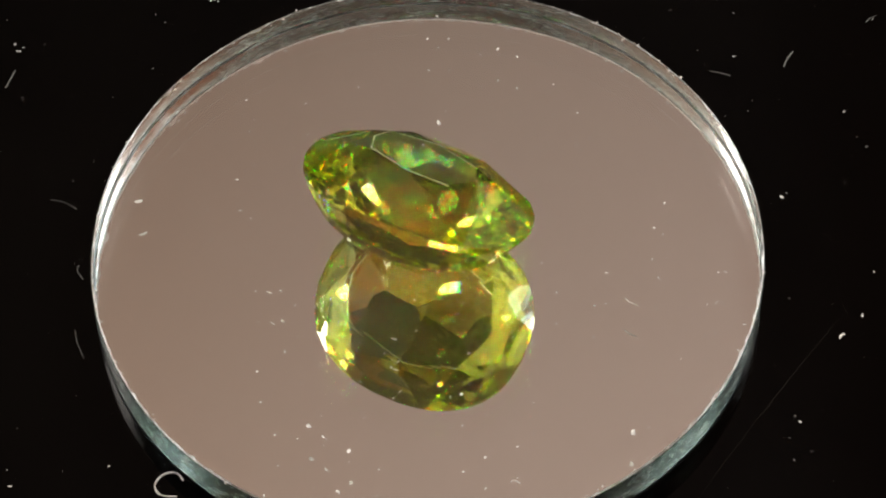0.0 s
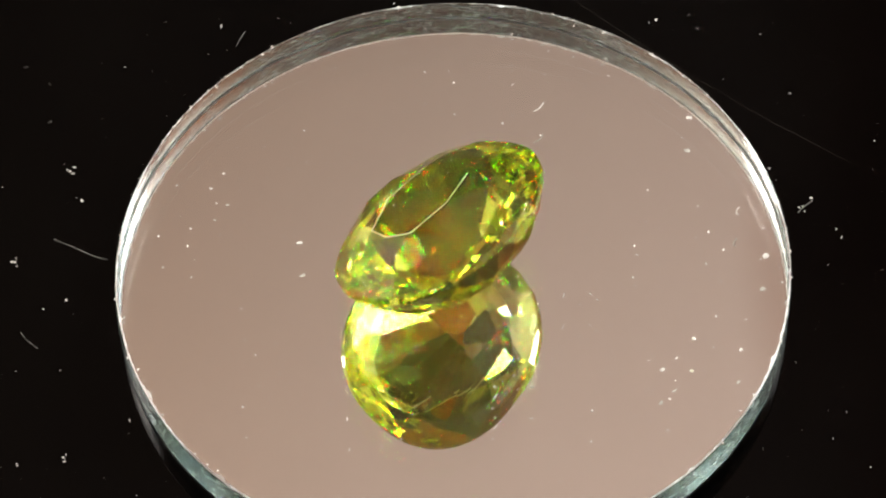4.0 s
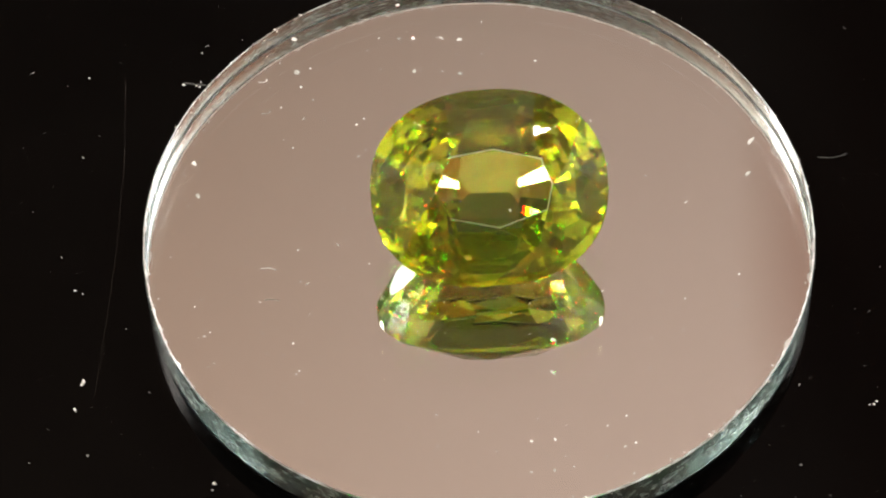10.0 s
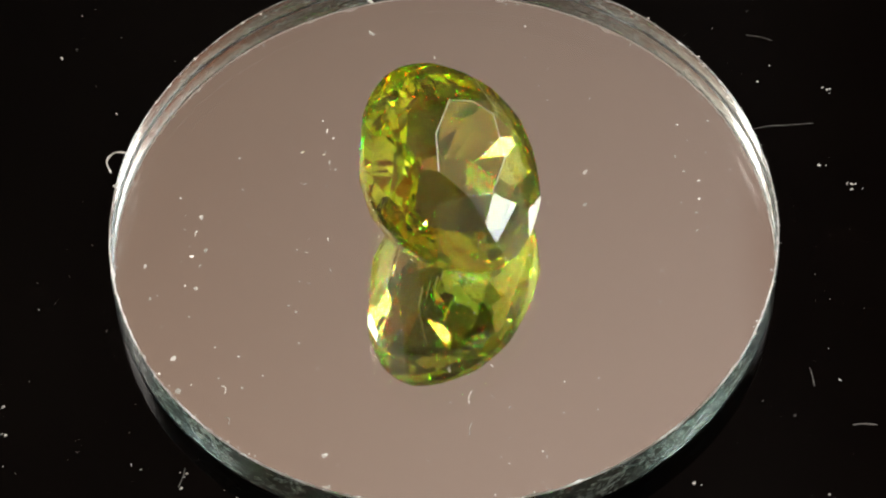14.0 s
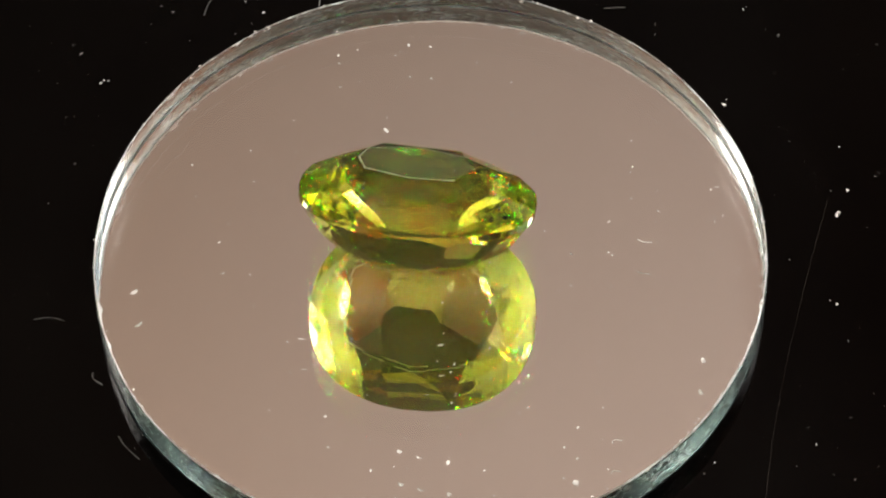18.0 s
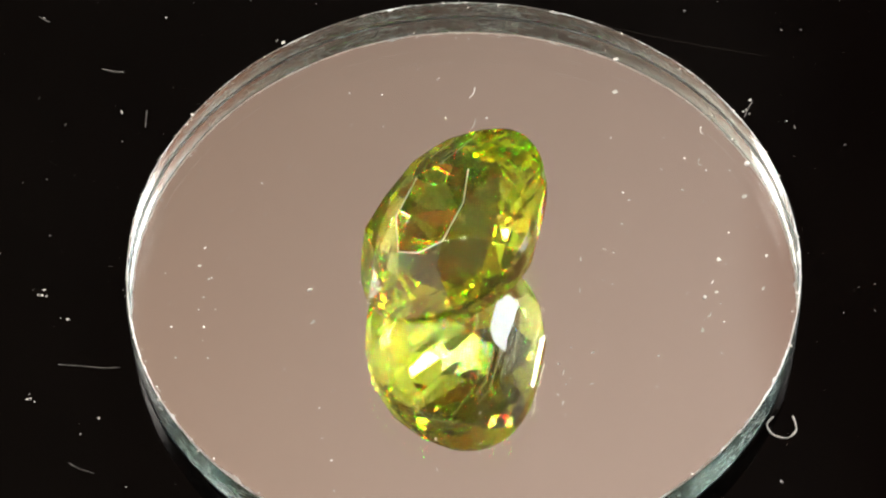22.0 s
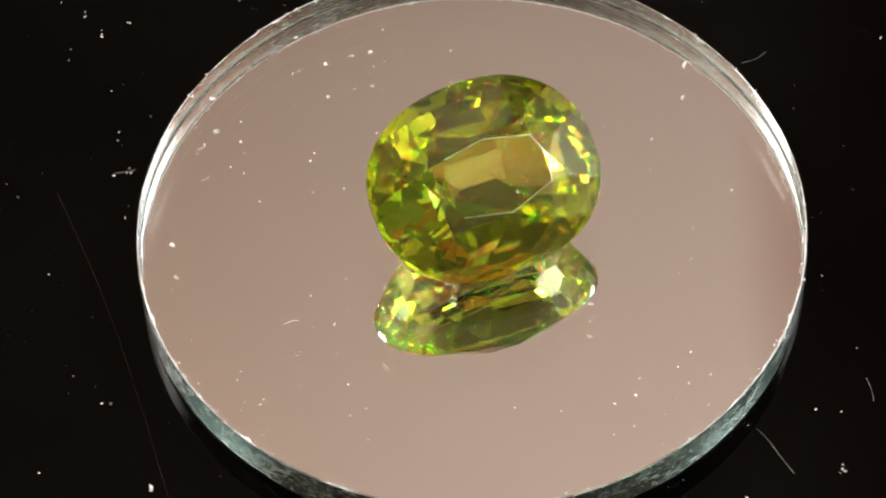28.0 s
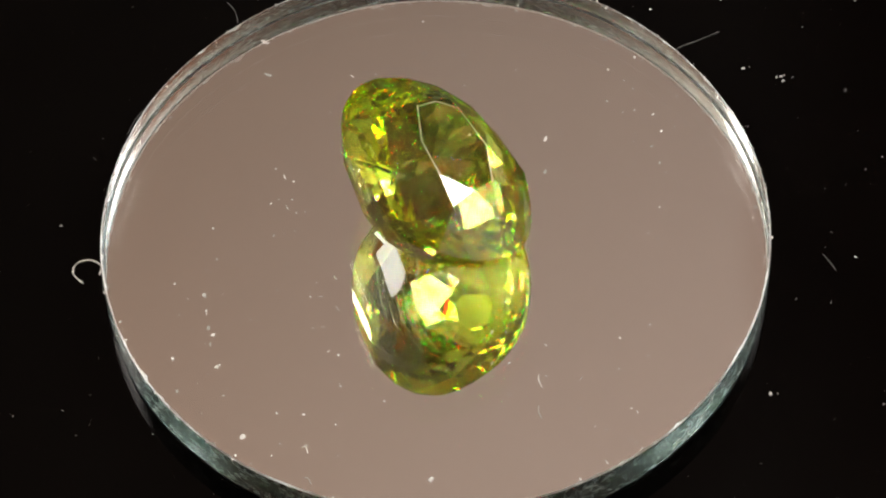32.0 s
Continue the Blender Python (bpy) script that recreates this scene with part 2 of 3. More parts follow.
def edge_wobble(a, z):
    c, s = math.cos(a), math.sin(a)
    low = noise.noise((c * 3.1, s * 3.1, z * 0.5)) * 0.040
    mid = noise.noise((c * 14, s * 14, z * 0.9 + 7)) * 0.014
    fine = noise.noise((c * 60, s * 60, z * 2.2 + 3)) * 0.005
    streak = noise.noise((c * 6, s * 6, z * 2.0 + 1.3 * math.sin(5 * a) + 11)) * 0.006
    return low + mid + fine + streak


def mirror_disc():
    root = tagged(new("mirror_disc"), "round clear glass mirror with chipped ground edge lying on black platter", "mirror")
    seg = 420
    z0, z1 = 0.06, TOP
    # faintly rounded ground wall between small chipped chamfers
    rim = [(DISC_R - 0.13, z1), (DISC_R - 0.06, z1 - 0.035)]
    for k in range(0, 33):
        u = k / 32
        rim.append((DISC_R - 0.03 * (2 * u - 1) ** 2, z1 - 0.10 - (z1 - z0 - 0.20) * u))
    rim.append((DISC_R - 0.06, z0 + 0.035))
    rim.append((DISC_R - 0.13, z0))
    bm, rings = lathe(rim, seg, edge_wobble)
    for i, v in enumerate(rings[0]):
        a = 2 * math.pi * i / seg
        chip = 0.05 * noise.noise((math.cos(a) * 45, math.sin(a) * 45, 5)) + 0.45 * max(0.0, noise.noise((math.cos(a) * 31, math.sin(a) * 31, 9)) - 0.30)
        v.co.x, v.co.y = v.co.x * (1 - chip / DISC_R), v.co.y * (1 - chip / DISC_R)
        v.co.z = z1 * MM
    for v in rings[-1]:
        v.co.z = z0 * MM
    rim_co = [v.co.copy() for v in rings[-1]]
    side = list(bm.faces)
    top = bm.faces.new(rings[0])
    ring_top, ring_low = set(rings[0]), set(rings[-1])
    for f in side:
        ground = any(v in ring_top or v in ring_low for v in f.verts)
        f.material_index = 2 if ground else 1
        f.smooth = not ground
    bmesh.ops.recalc_face_normals(bm, faces=bm.faces)
    if top.normal.z < 0:
        bmesh.ops.reverse_faces(bm, faces=bm.faces)
    bm.faces.layers.int.new("keep")
    part("glass", bm, [M_GLASS, M_EDGE, M_CHIP], root, "clear glass with uneven ground edge")
    bm = bmesh.new()
    bm.faces.new([bm.verts.new(c) for c in rim_co])
    part("silvering", bm, M_SILVER, root, "bright silvered back")
    bm, rings = lathe([(DISC_R - 0.25, 0.045), (DISC_R - 0.25, 0.005)], 160)
    bm.faces.new(rings[0])
    bm.faces.new(list(reversed(rings[-1])))
    part("backing", bm, M_BACK, root, "grey backing paint")
    return root


def speck_mesh(bm, x, y, z, r, rng, flake=True, stretch=1.0):
    m = Matrix.Translation((x * MM, y * MM, (z + r * 0.35) * MM)) @ Euler((rng.uniform(-0.3, 0.3), rng.uniform(-0.3, 0.3), rng.uniform(0, 6.28))).to_matrix().to_4x4()
    m = m @ Matrix.Diagonal((r * MM * stretch * rng.uniform(0.8, 1.5), r * MM * rng.uniform(0.6, 1.0), r * MM * 0.5, 1))
    verts = bmesh.ops.create_icosphere(bm, subdivisions=1, radius=1.0, matrix=m)["verts"]
    for v in verts:
        v.co += Vector((rng.uniform(-1, 1), rng.uniform(-1, 1), rng.uniform(-0.4, 0.4))) * r * MM * 0.28
    if flake:
        # the underside is cut open so that its mirror image shows lit
        cut = (z + r * 0.30) * MM
        bmesh.ops.delete(bm, geom=[v for v in verts if v.co.z < cut], context="VERTS")


# ---- gemstone: cushion cut, every facet a true plane ----
GEM_A, GEM_B, GEM_P = 5.286, 4.409, 2.30
GIRDLE, CROWN = 0.17, 1.485
TILT, TURN, SPIN = 29.87, 126.24, 3.47
# the eight corners of the table as (degrees, radius in mm)
TABLE = ((-4, 2.78), (22, 2.54), (79, 1.56), (142, 2.12), (185, 2.41), (218, 2.31), (279, 2.00), (332, 2.80))
# main facets, one under each corner, as (azimuth, slope); star facets, one on each side of the table, by slope
MAINS = ((-2.9, 27.6), (42.0, 27.2), (86.3, 24.7), (129.6, 24.2), (183.1, 25.4), (228.4, 25.5), (269.5, 22.3), (317.4, 28.8))
STARS = (19.6, 16.0, 17.9, 15.2, 18.9, 18.4, 15.2, 22.1)
# where the main facets end on the girdle, and where the girdle facets between them meet
MAIN_FOOT = (-4, 33, 88, 138, 175, 216, 266, 319)
MID_FOOT = (15, 60, 112, 158, 195, 239, 300, 339)


def support(a, b, p, th):
    q = p / (p - 1)
    return (abs(a * math.cos(th)) ** q + abs(b * math.sin(th)) ** q) ** (1 / q)


def on_outline(degrees, z):
    c, s = math.cos(radians(degrees)), math.sin(radians(degrees))
    r = (abs(c / GEM_A) ** GEM_P + abs(s / GEM_B) ** GEM_P) ** (-1 / GEM_P)
    return Vector((r * c, r * s, z))


def plane_of(p, q, r):
    n = (q - p).cross(r - p).normalized()
    if n.z < 0:
        n = -n
    return n, n.dot(p)


def meeting(*three):
    m = Matrix([n for n, _ in three])
    return m.inverted() @ Vector([d for _, d in three])


def crown_planes():
    """(kind, normal, distance) of each crown facet."""
    corners = [Vector((r * math.cos(radians(a)), r * math.sin(radians(a)), CROWN)) for a, r in TABLE]
    mains, stars, girdle = [], [], []
    for (az, slope), corner in zip(MAINS, corners):
        az, slope = radians(az), radians(slope)
        n = Vector((math.cos(az) * math.sin(slope), math.sin(az) * math.sin(slope), math.cos(slope)))
        mains.append((n, n.dot(corner)))
    for i, slope in enumerate(STARS):
        j = (i + 1) % 8
        side = corners[j] - corners[i]
        out = Vector((side.y, -side.x, 0)).normalized()
        n = out * math.sin(radians(slope)) + Vector((0, 0, math.cos(radians(slope))))
        stars.append((n, n.dot(corners[i])))
        tip = meeting(mains[i], mains[j], stars[i])
        mid = on_outline(MID_FOOT[i], GIRDLE)
        for k in (i, j):
            # the main facet runs down to the girdle
            foot = on_outline(MAIN_FOOT[k], 0.0)
            n, d = mains[k]
            foot.z = max(0.05, (d - n.x * foot.x - n.y * foot.y) / n.z)
            girdle.append(plane_of(tip, foot, mid))
    return [("main_facet", *p) for p in mains] + [("star_facet", *p) for p in stars] + [("upper_girdle_facet", *p) for p in girdle]


def gem_planes():
    """(normal, distance) of each facet, in mm, table up."""
    planes = []

    def through_levels(th, r0, z0, r1, z1):
        # the plane through two levels of the outline, facing outwards
        dr, dz = r1 - r0, z1 - z0
        nr, nz = abs(dz), -dr * (1 if dz > 0 else -1)
        k = math.hypot(nr, nz)
        nr, nz = nr / k, nz / k
        planes.append((Vector((math.cos(th) * nr, math.sin(th) * nr, nz)), r0 * nr + z0 * nz))

    def out(th):
        return support(GEM_A, GEM_B, GEM_P, th)

    for i in range(48):
        th = 2 * math.pi * i / 48
        planes.append((Vector((math.cos(th), math.sin(th), 0)), out(th)))
    planes.append((Vector((0, 0, 1)), CROWN))
    planes += [(n, d) for _, n, d in crown_planes()]
    # pavilion: steps of long facets on the sides and small ones round the ends, staggered and each a little off true
    rng = random.Random(31)
    quarter = (0, 17, 34, 50, 66)
    round_about = [a for k in (0, 180) for a in [k + q for q in quarter] + [k + 90] + [k + 180 - q for q in quarter[:0:-1]]]
    for tier, (r0, z0, r1, z1) in enumerate(((1.0, -GIRDLE, 0.925, -0.85), (0.93, -0.82, 0.855, -1.40), (0.86, -1.37, 0.765, -1.95))):
        for az in round_about:
            side = az in (90, 270)
            th = radians(az + rng.uniform(-2.5, 2.5) * (0.3 if side else 1.0) + (8 if tier == 1 and not side else 0))
            through_levels(th, out(th) * r0, z0, out(th) * (r1 + rng.uniform(-0.012, 0.012)), z1)
    # shallow bottom: long steps on both sides of a keel; the stone lies on one of them
    rest = radians(-90 - SPIN)
    levels = [(0.775, -1.90)]
    for to, slope in ((0.60, 37.0), (0.27, TILT), (0.0, 22.0)):
        s0, z0 = levels[-1]
        levels.append((to, z0 - (s0 - to) * out(rest) * math.tan(radians(slope))))
    (s0, z0), (s1, z1), (s2, z2), (s3, z3) = levels
    for az in round_about:
        th = rest + radians(az + 90 + (0 if az in (90, 270) else rng.uniform(-3, 3)))
        through_levels(th, out(th) * s0, z0, out(th) * s1, z1)
    for side in (0.0, math.pi):
        th = rest + side
        through_levels(th, out(th) * s1, z1, out(th) * s2, z2)
        through_levels(th, out(th) * s2, z2, 0.0, z3)
        for turn, reach in ((0.52, 0.36), (-0.52, 0.36), (1.0, 0.40), (-1.0, 0.40), (math.pi / 2, 0.42)):
            th = rest + side + turn
            through_levels(th, out(th) * s1, z1, out(th) * reach, z2)
            through_levels(th + 0.12, out(th + 0.12) * (reach + 0.02), z2 + 0.02, out(th) * 0.16, z3)
    return planes


def gemstone():
    bm = bmesh.new()
    bmesh.ops.create_cube(bm, size=0.030)
    for normal, d in gem_planes():
        cut = bmesh.ops.bisect_plane(bm, geom=bm.verts[:] + bm.edges[:] + bm.faces[:], dist=1e-7,
                                     plane_co=normal * d * MM, plane_no=normal, clear_outer=True)
        edges = [e for e in cut["geom_cut"] if isinstance(e, bmesh.types.BMEdge)]
        if edges:
            bmesh.ops.edgeloop_fill(bm, edges=edges)
    bmesh.ops.remove_doubles(bm, verts=bm.verts, dist=2e-6)
    bmesh.ops.recalc_face_normals(bm, faces=bm.faces)
    rim = [e for e in bm.edges if min(v.co.z for v in e.verts) > (CROWN - 0.005) * MM]
    bmesh.ops.bevel(bm, geom=rim, offset=0.026 * MM, segments=1, affect="EDGES", clamp_overlap=True)
    thin = set(f for f in bm.faces if 0.3 < f.normal.z < 0.9999 and min(v.co.z for v in f.verts) > (CROWN - 0.10) * MM)
    strips = [(f.calc_center_median().copy(), f.normal.copy()) for f in thin]
    bmesh.ops.bevel(bm, geom=[e for e in bm.edges if not any(f in thin for f in e.link_faces)], offset=0.022 * MM, segments=1, affect="EDGES", clamp_overlap=True)
    root = tagged(new("gemstone"), "faceted yellow-green cushion-cut gemstone lying tilted on the mirror", "gemstone")
    cuts = crown_planes()
    pieces = {}
    for f in bm.faces:
        c = f.calc_center_median()
        if f.normal.z > 0.9999 and c.z > (CROWN - 0.01) * MM:
            key = ("table_facet", 0)
        elif abs(f.normal.z) < 0.05:
            key = ("girdle", 0)
        elif f.normal.z < 0:
            key = ("pavilion", 0)
        else:
            # a facet goes with its plane, the bevels between facets together
            i = max(range(len(cuts)), key=lambda k: f.normal.dot(cuts[k][1]))
            flat = f.normal.dot(cuts[i][1]) > 0.99995 and abs(c.dot(cuts[i][1]) / MM - cuts[i][2]) < 0.01
            key = (cuts[i][0], i) if flat else ("facet_edges", 0)
        pieces.setdefault(key, []).append(f)
    labels = {"table_facet": "flat polished table facet", "girdle": "thin girdle", "pavilion": "steep stepped pavilion facets", "facet_edges": "slightly rubbed facet edges"}
    for (name, _), faces in pieces.items():
        keep = bmesh.new()
        keep.faces.layers.int.new("keep")
        seen = {}
        for f in faces:
            for v in f.verts:
                if v not in seen:
                    seen[v] = keep.verts.new(v.co)
            made = keep.faces.new([seen[v] for v in f.verts])
            # the narrow rubbed strips round the table
            centre = f.calc_center_median()
            rubbed = any((centre - c).length < 0.06 * MM and f.normal.dot(n) > 0.98 for c, n in strips)
            made.material_index = 1 if name == "facet_edges" and rubbed else 0
        part(name, keep, [M_GEM, M_WORN] if name == "facet_edges" else M_GEM, root, labels.get(name, ""))
    bm.free()
    rng = random.Random(12)
    flaws = bmesh.new()
    for _ in range(14):
        x, y = rng.gauss(0, 1.5), rng.gauss(0, 1.1)
        speck_mesh(flaws, max(-3, min(3, x)), max(-2.3, min(2.3, y)), rng.uniform(-1.6, 0.7), rng.uniform(0.010, 0.03), rng, False)
    for k in range(3):
        # short healed cracks, thin and uneven
        x, y, z, a = rng.uniform(-1.5, 1.5), rng.uniform(-1, 1), rng.uniform(-1.4, 0.3), rng.uniform(0, 3.14)
        for i in range(14):
            u = (i - 7) * 0.09
            speck_mesh(flaws, x + u * math.cos(a) + rng.gauss(0, 0.03), y + u * math.sin(a) + rng.gauss(0, 0.03), z + rng.gauss(0, 0.05), rng.uniform(0.005, 0.012), rng, False)
    grit = bmesh.new()
    for x, y, r in ((0.81, -1.22, 0.085), (2.40, 0.96, 0.05), (-1.55, 0.2, 0.03), (1.7, -0.4, 0.025), (-0.6, 0.9, 0.022), (0.2, 0.35, 0.02)):
        speck_mesh(grit, x, y, CROWN, r, rng)
    part("dust", grit, M_DUST, root, "pale dust specks on the table facet")
    part("inclusions", flaws, M_FLAKE, root, "milky pinpoint flaws and healed cracks inside")
    return root


# ---- dust and lint ----
DISC_BIG = [(-8.40, -8.45), (-9.13, -7.46), (-9.58, -10.25), (1.96, 6.73), (-9.56, -6.68), (-12.36, 7.86), (-5.14, -13.00), (3.37, -12.35)]
DISC_MID = [(-8.12, 0.7), (-8.63, -0.84), (-10.6, -2.98), (-5.76, 11.51), (5.31, 9.77), (6.86, 9.0), (3.39, 11.62), (8.11, 3.24), (-7.8, -0.29), (10.24, -9.0),
            (4.5, -5.5), (9.16, -7.4), (-3.06, -11.02), (-11.06, -6.4), (4.32, 12.73), (-4.19, -11.34), (-1.52, -11.05), (8.14, 4.8), (8.69, -2.61),
            (-2.94, 9.23), (9.72, -1.52), (-2.75, -7.59), (-3.6, -13.45), (-5.06, -5.09), (10.35, -5.98), (3.39, -12.23), (-7.51, -9.81), (6.19, 9.77), (4.29, 11.24)]
PLATE_BIG = [(-14.3, 20.28), (-15.05, 17.62), (-18.09, -3.83), (15.62, -1.79), (10.95, -13.25), (-9.20, -19.96), (-4.62, 19.53), (6.40, 19.08), (9.05, 15.4),
             (-18.56, -11.48), (14.78, -9.9), (-0.95, -16.74), (20.35, 1.5), (-1.65, -16.25), (10.78, 15.5), (-10.08, -21.1), (-17.6, -15.37), (-17.3, -14.92),
             (12.67, 20.96), (10.74, 20.72), (-3.25, -16.9), (20.61, -0.81), (16.13, -9.35), (-10.29, -18.86), (15.33, -15.25), (-22.34, -3.23)]
PLATE_MID = [(0.91, -15.19), (3.7, 17.46), (-7.28, 19.06), (-3.76, 16.54), (17.49, -7.55), (14.73, -9.97), (3.75, 18.43), (23.98, 6.14)]


def dust_on_mirror():
    rng = random.Random(4)
    made = []
    for spots, lo, hi, label in ((DISC_BIG, 0.13, 0.18, "pale flake of dust on the mirror glass"), (DISC_MID, 0.05, 0.085, "tiny pale dust speck on the mirror glass")):
        for x, y in spots:
            bm = bmesh.new()
            speck_mesh(bm, x, y, TOP, rng.uniform(lo, hi), rng)
            made.append(tagged(part("dust_speck", bm, M_DUST), label, "dust speck", "dust specks on the mirror"))
    bm = bmesh.new()
    for _ in range(60):
        r, a = 14.6 * math.sqrt(rng.random()), rng.uniform(0, 6.283)
        speck_mesh(bm, DISC_X + r * math.cos(a), DISC_Y + r * math.sin(a), TOP, rng.uniform(0.018, 0.045), rng)
    for _ in range(28):
        # short bits of fibre, in two loose drifts
        cx, cy, spread = rng.choice(((7.5, -6.0, 2.6), (-5.0, -5.0, 3.5), (-7.0, 5.0, 4.0)))
        x, y = cx + rng.gauss(0, spread), cy + rng.gauss(0, spread)
        if math.hypot(x - DISC_X, y - DISC_Y) < 14.4:
            speck_mesh(bm, x, y, TOP, rng.uniform(0.018, 0.034), rng, True, rng.uniform(3.5, 7.0))
    for _ in range(130):
        # pale flecks along the rim, in drifts, for splinters and sparkles of its chips
        a = rng.choice((0.35, 0.9, 1.5, 2.3, 3.0, 3.9, 4.6, 5.6)) + rng.gauss(0, 0.28)
        r = DISC_R - rng.uniform(0.0, 0.30)
        speck_mesh(bm, DISC_X + r * math.cos(a), DISC_Y + r * math.sin(a), TOP - (0.05 if r > DISC_R - 0.12 else 0), rng.uniform(0.03, 0.085), rng)
    made.append(tagged(part("mirror_dust", bm, M_DUST), "fine pale dust specks scattered on the mirror glass", "dust", kind="stuff"))
    return made


def dust_on_platter():
    rng = random.Random(9)
    made = []
    for spots, most, label in ((PLATE_BIG, 4, "small pale clump of dust on the black platter"), (PLATE_MID, 1, "faint dust speck on the black platter")):
        for x, y in spots:
            bm = bmesh.new()
            for _ in range(rng.randint(1, most)):
                speck_mesh(bm, x + rng.gauss(0, 0.14), y + rng.gauss(0, 0.14), 0, rng.uniform(0.04, 0.09), rng)
            made.append(tagged(part("dust_clump", bm, M_DUST), label, "dust clump", "dust clumps on the platter"))
    bm = bmesh.new()
    for _ in range(800):
        r, a = rng.uniform(15.0, 32.0), rng.uniform(0, 6.283)
        x, y = r * math.cos(a), r * math.sin(a)
        if math.hypot(x - DISC_X, y - DISC_Y) < 15.25:
            continue
        speck_mesh(bm, x, y, 0, 0.009 + 0.030 * rng.random() ** 4, rng, True, rng.uniform(3.0, 7.0) if rng.random() < 0.1 else 1.0)
    made.append(tagged(part("platter_dust", bm, M_DUST), "fine pale dust specks scattered on the black platter", "dust", kind="stuff"))
    return made


def lint(points, width=0.035, lift=0.03):
    """One bent thread along points in mm on the platter."""
    pts = [Vector((x, y, lift)) for x, y in points]
    line = []
    n = len(pts)
    for i in range(n - 1):
        p0, p1, p2, p3 = pts[max(i - 1, 0)], pts[i], pts[i + 1], pts[min(i + 2, n - 1)]
        for k in range(8):
            t = k / 8
            line.append(0.5 * ((2 * p1) + (p2 - p0) * t + (2 * p0 - 5 * p1 + 4 * p2 - p3) * t * t + (3 * p1 - p0 - 3 * p2 + p3) * t ** 3))
    line.append(pts[-1])
    bm = bmesh.new()
    rings = []
    for i, p in enumerate(line):
        d = (line[min(i + 1, len(line) - 1)] - line[max(i - 1, 0)]).normalized()
        s = Vector((-d.y, d.x, 0))
        w = width * (0.7 + 0.5 * noise.noise(p * 3.0)) * (0.4 if i in (0, len(line) - 1) else 1)
        rings.append([bm.verts.new((p + s * w * math.cos(a) + Vector((0, 0, w * math.sin(a)))) * MM) for a in (0, 1.257, 2.513, 3.77, 5.027)])
    for a, b in zip(rings, rings[1:]):
        for k in range(5):
            bm.faces.new((a[k], a[(k + 1) % 5], b[(k + 1) % 5], b[k]))
    bm.faces.new(rings[0])
    bm.faces.new(rings[-1])
    return bm


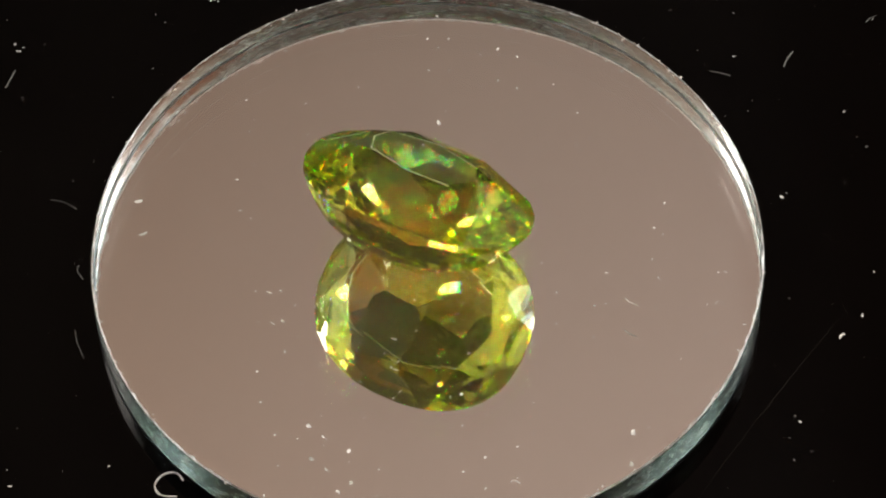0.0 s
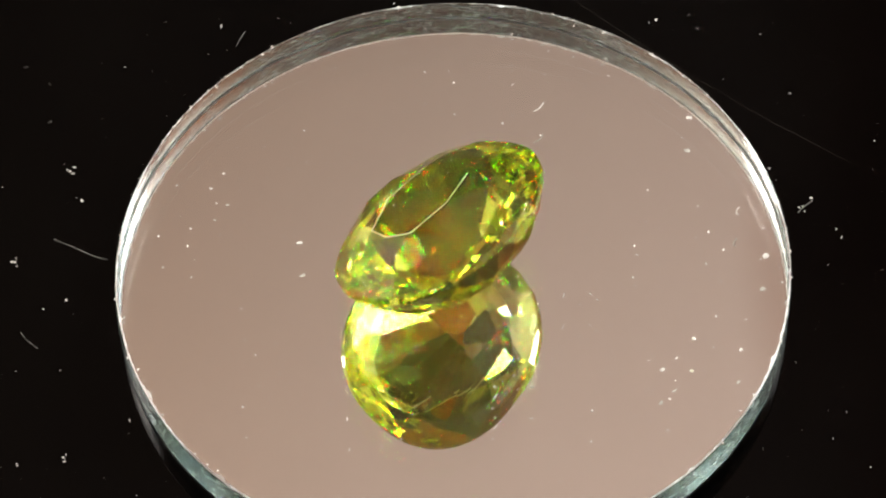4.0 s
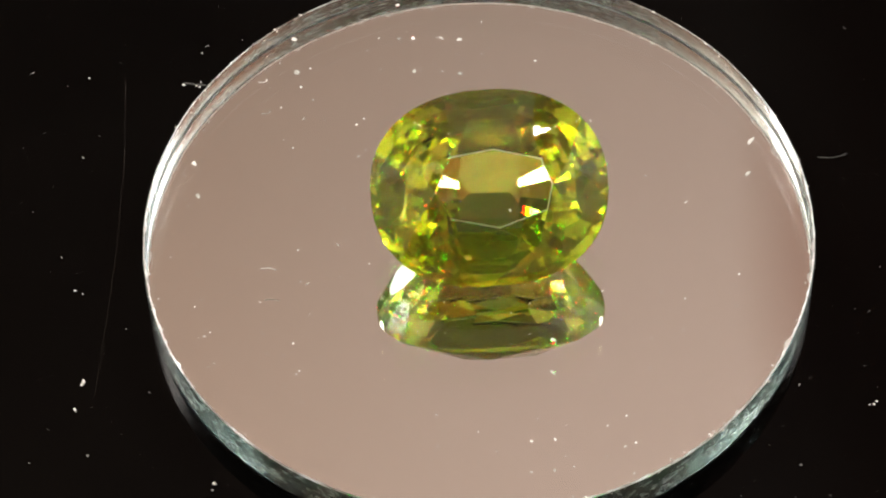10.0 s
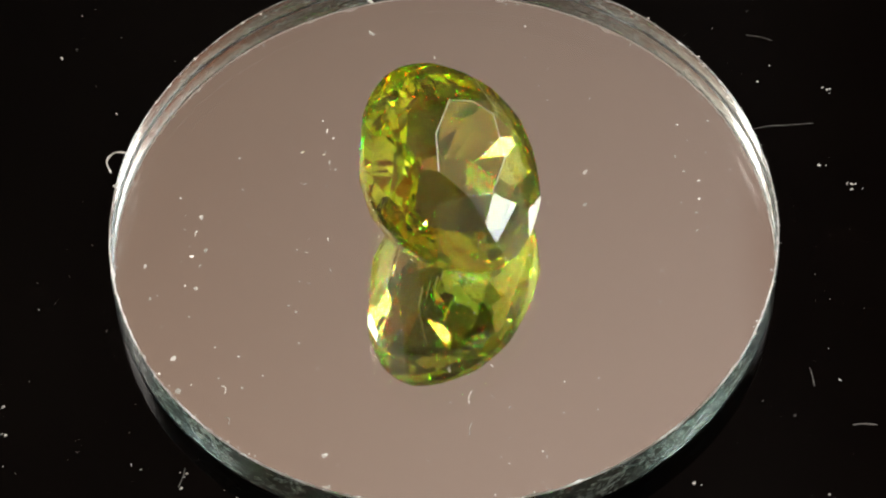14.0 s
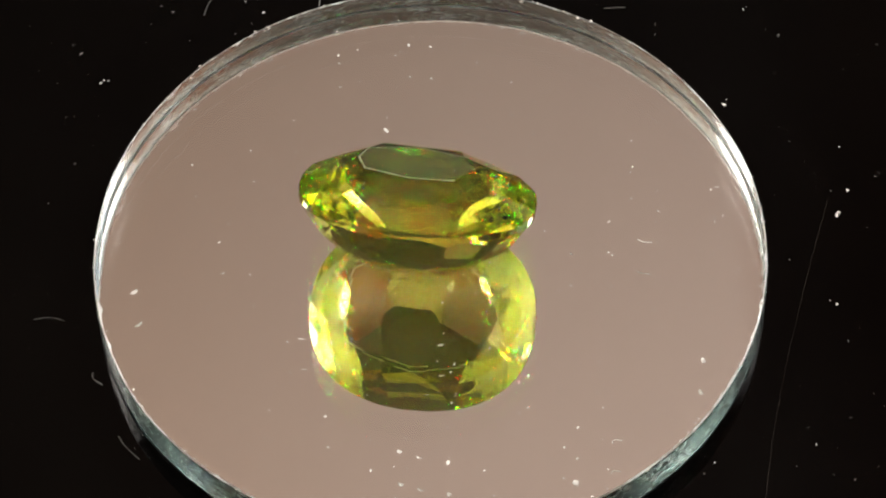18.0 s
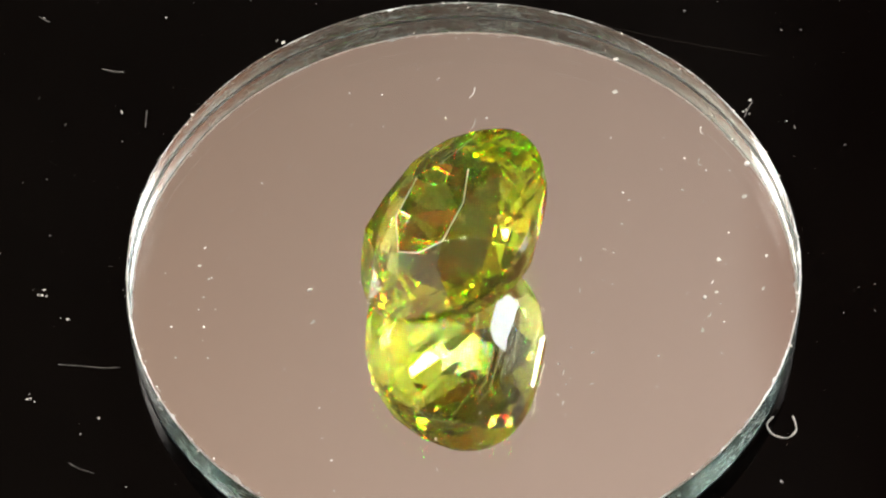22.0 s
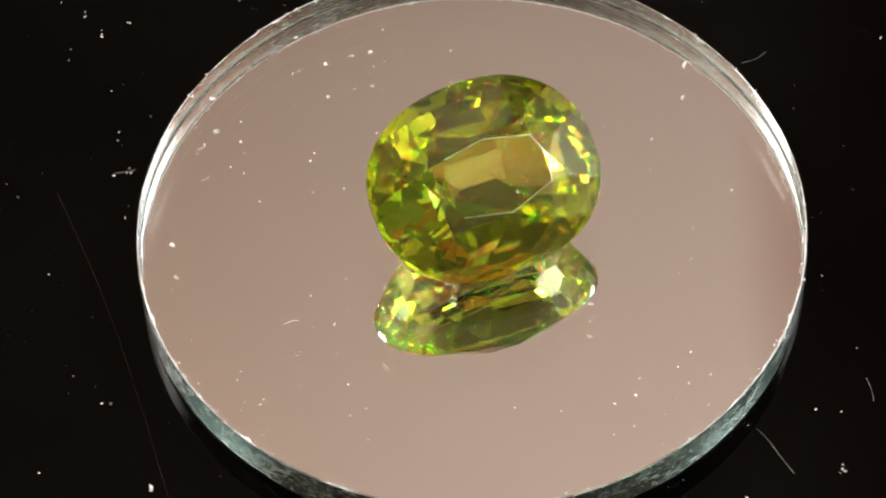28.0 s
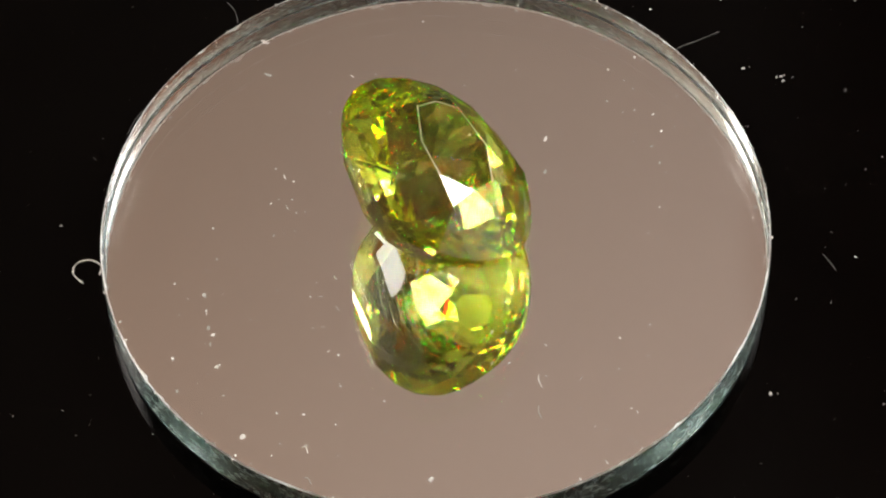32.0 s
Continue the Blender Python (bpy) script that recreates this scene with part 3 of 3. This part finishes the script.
CURLS = [("tiny curled pale thread on the mirror glass", 0.035, [(-2.15, -12.85), (-2.28, -12.66), (-2.42, -12.58), (-2.55, -12.66)]),
         ("tiny bowed pale thread on the mirror glass", 0.030, [(5.95, -5.62), (6.05, -5.95), (6.32, -6.25)])]
FIBRES = [
    ("curled pale lint thread bent into a hook", 0.055, [(-15.75, -6.45), (-16.39, -6.09), (-16.46, -5.5), (-15.94, -5.13), (-15.38, -5.27), (-15.23, -5.79)]),
    ("short bowed grey lint thread beside the mirror", 0.030, [(5.25, 15.06), (5.75, 15.72), (6.35, 16.30), (7.18, 17.17)]),
    ("long thin hair across the platter", 0.004, [(0.13, -19.21), (2.38, -17.46), (3.9, -16.28), (6.25, -14.63), (8.29, -13.25), (11.79, -11.04), (15.01, -9.1)]),
    ("tiny straight lint thread", 0.04, [(-15.61, 18.28), (-15.26, 18.66), (-14.85, 19.12)]),
    ("tiny bent lint thread", 0.04, [(18.93, 5.05), (19.25, 5.4), (19.75, 5.75)]),
    ("tiny forked lint thread", 0.035, [(-1.37, -16.83), (-1.6, -16.31), (-1.84, -15.9)]),
    ("tiny bowed lint thread beside the mirror", 0.03, [(-15.71, 7.07), (-15.89, 6.8), (-15.8, 6.24)]),
    ("faint bowed lint thread on the platter", 0.02, [(-17.04, 3.7), (-17.17, 3.08), (-17.18, 2.09)]),
    ("faint streak of lint on the platter", 0.022, [(2.62, 19.82), (2.05, 19.62), (1.45, 19.26)]),
    ("faint short lint thread on the platter", 0.018, [(-15.77, 11.15), (-15.2, 10.75), (-14.79, 10.13)]),
    ("short pale lint thread at the platter's edge", 0.03, [(23.7, 6.0), (24.0, 6.14), (24.35, 6.2)]),
    ("faint straight lint thread on the platter", 0.022, [(16.39, 5.54), (16.01, 5.88), (15.59, 6.2)]),
]


def fibres():
    made = []
    for label, width, points in FIBRES:
        made.append(tagged(part("lint_thread", lint(points, width), M_HAIR if width < 0.01 else M_DUST if width > 0.05 else M_FIBRE), label, "lint"))
    for label, width, points in CURLS:
        made.append(tagged(part("lint_thread", lint(points, width, TOP + 0.04), M_DUST), label, "lint"))
    return made


TURNTABLE = turntable()
MIRROR = mirror_disc()
GEM = gemstone()
DUST = dust_on_mirror() + dust_on_platter()
FIBRE_THINGS = fibres()


# ---- the turning platter carries everything on it ----
STEADY = 21.1833
DRIFT_T = (0, 2, 3.5, 6, 8, 10, 12, 14, 17, 19, 21, 23, 25, 28, 30, 32)
DRIFT = (-0.136, -0.036, 0.053, 0.222, 0.177, 0.244, -0.286, -0.295, -0.45, -0.222, 0.40, 0.50, 0.084, -0.003, -0.242, -0.043)


def angle(t):
    return STEADY * (t - 16.0) + float(np.interp(t, DRIFT_T, DRIFT))


def motions():
    times = [0.5 * k for k in range(65)]
    gem_pose = pose(-1.190 * MM, 1.072 * MM, 0, 0, 0, TURN) @ pose(0, 0, 0, TILT) @ pose(0, 0, 0, 0, 0, SPIN)
    low = min((gem_pose @ v.co).z for p in GEM.children for v in p.data.vertices)
    gem_pose = Matrix.Translation((0, 0, (TOP + 0.012) * MM - low)) @ gem_pose
    disc_pose = pose(DISC_X * MM, DISC_Y * MM, 0)
    still = Matrix.Identity(4)
    for thing, base in [(TURNTABLE, still), (MIRROR, disc_pose), (GEM, gem_pose)] + [(d, still) for d in DUST + FIBRE_THINGS]:
        walk(thing, [(t, pose(0, 0, 0, 0, 0, angle(t)) @ base) for t in times])


motions()
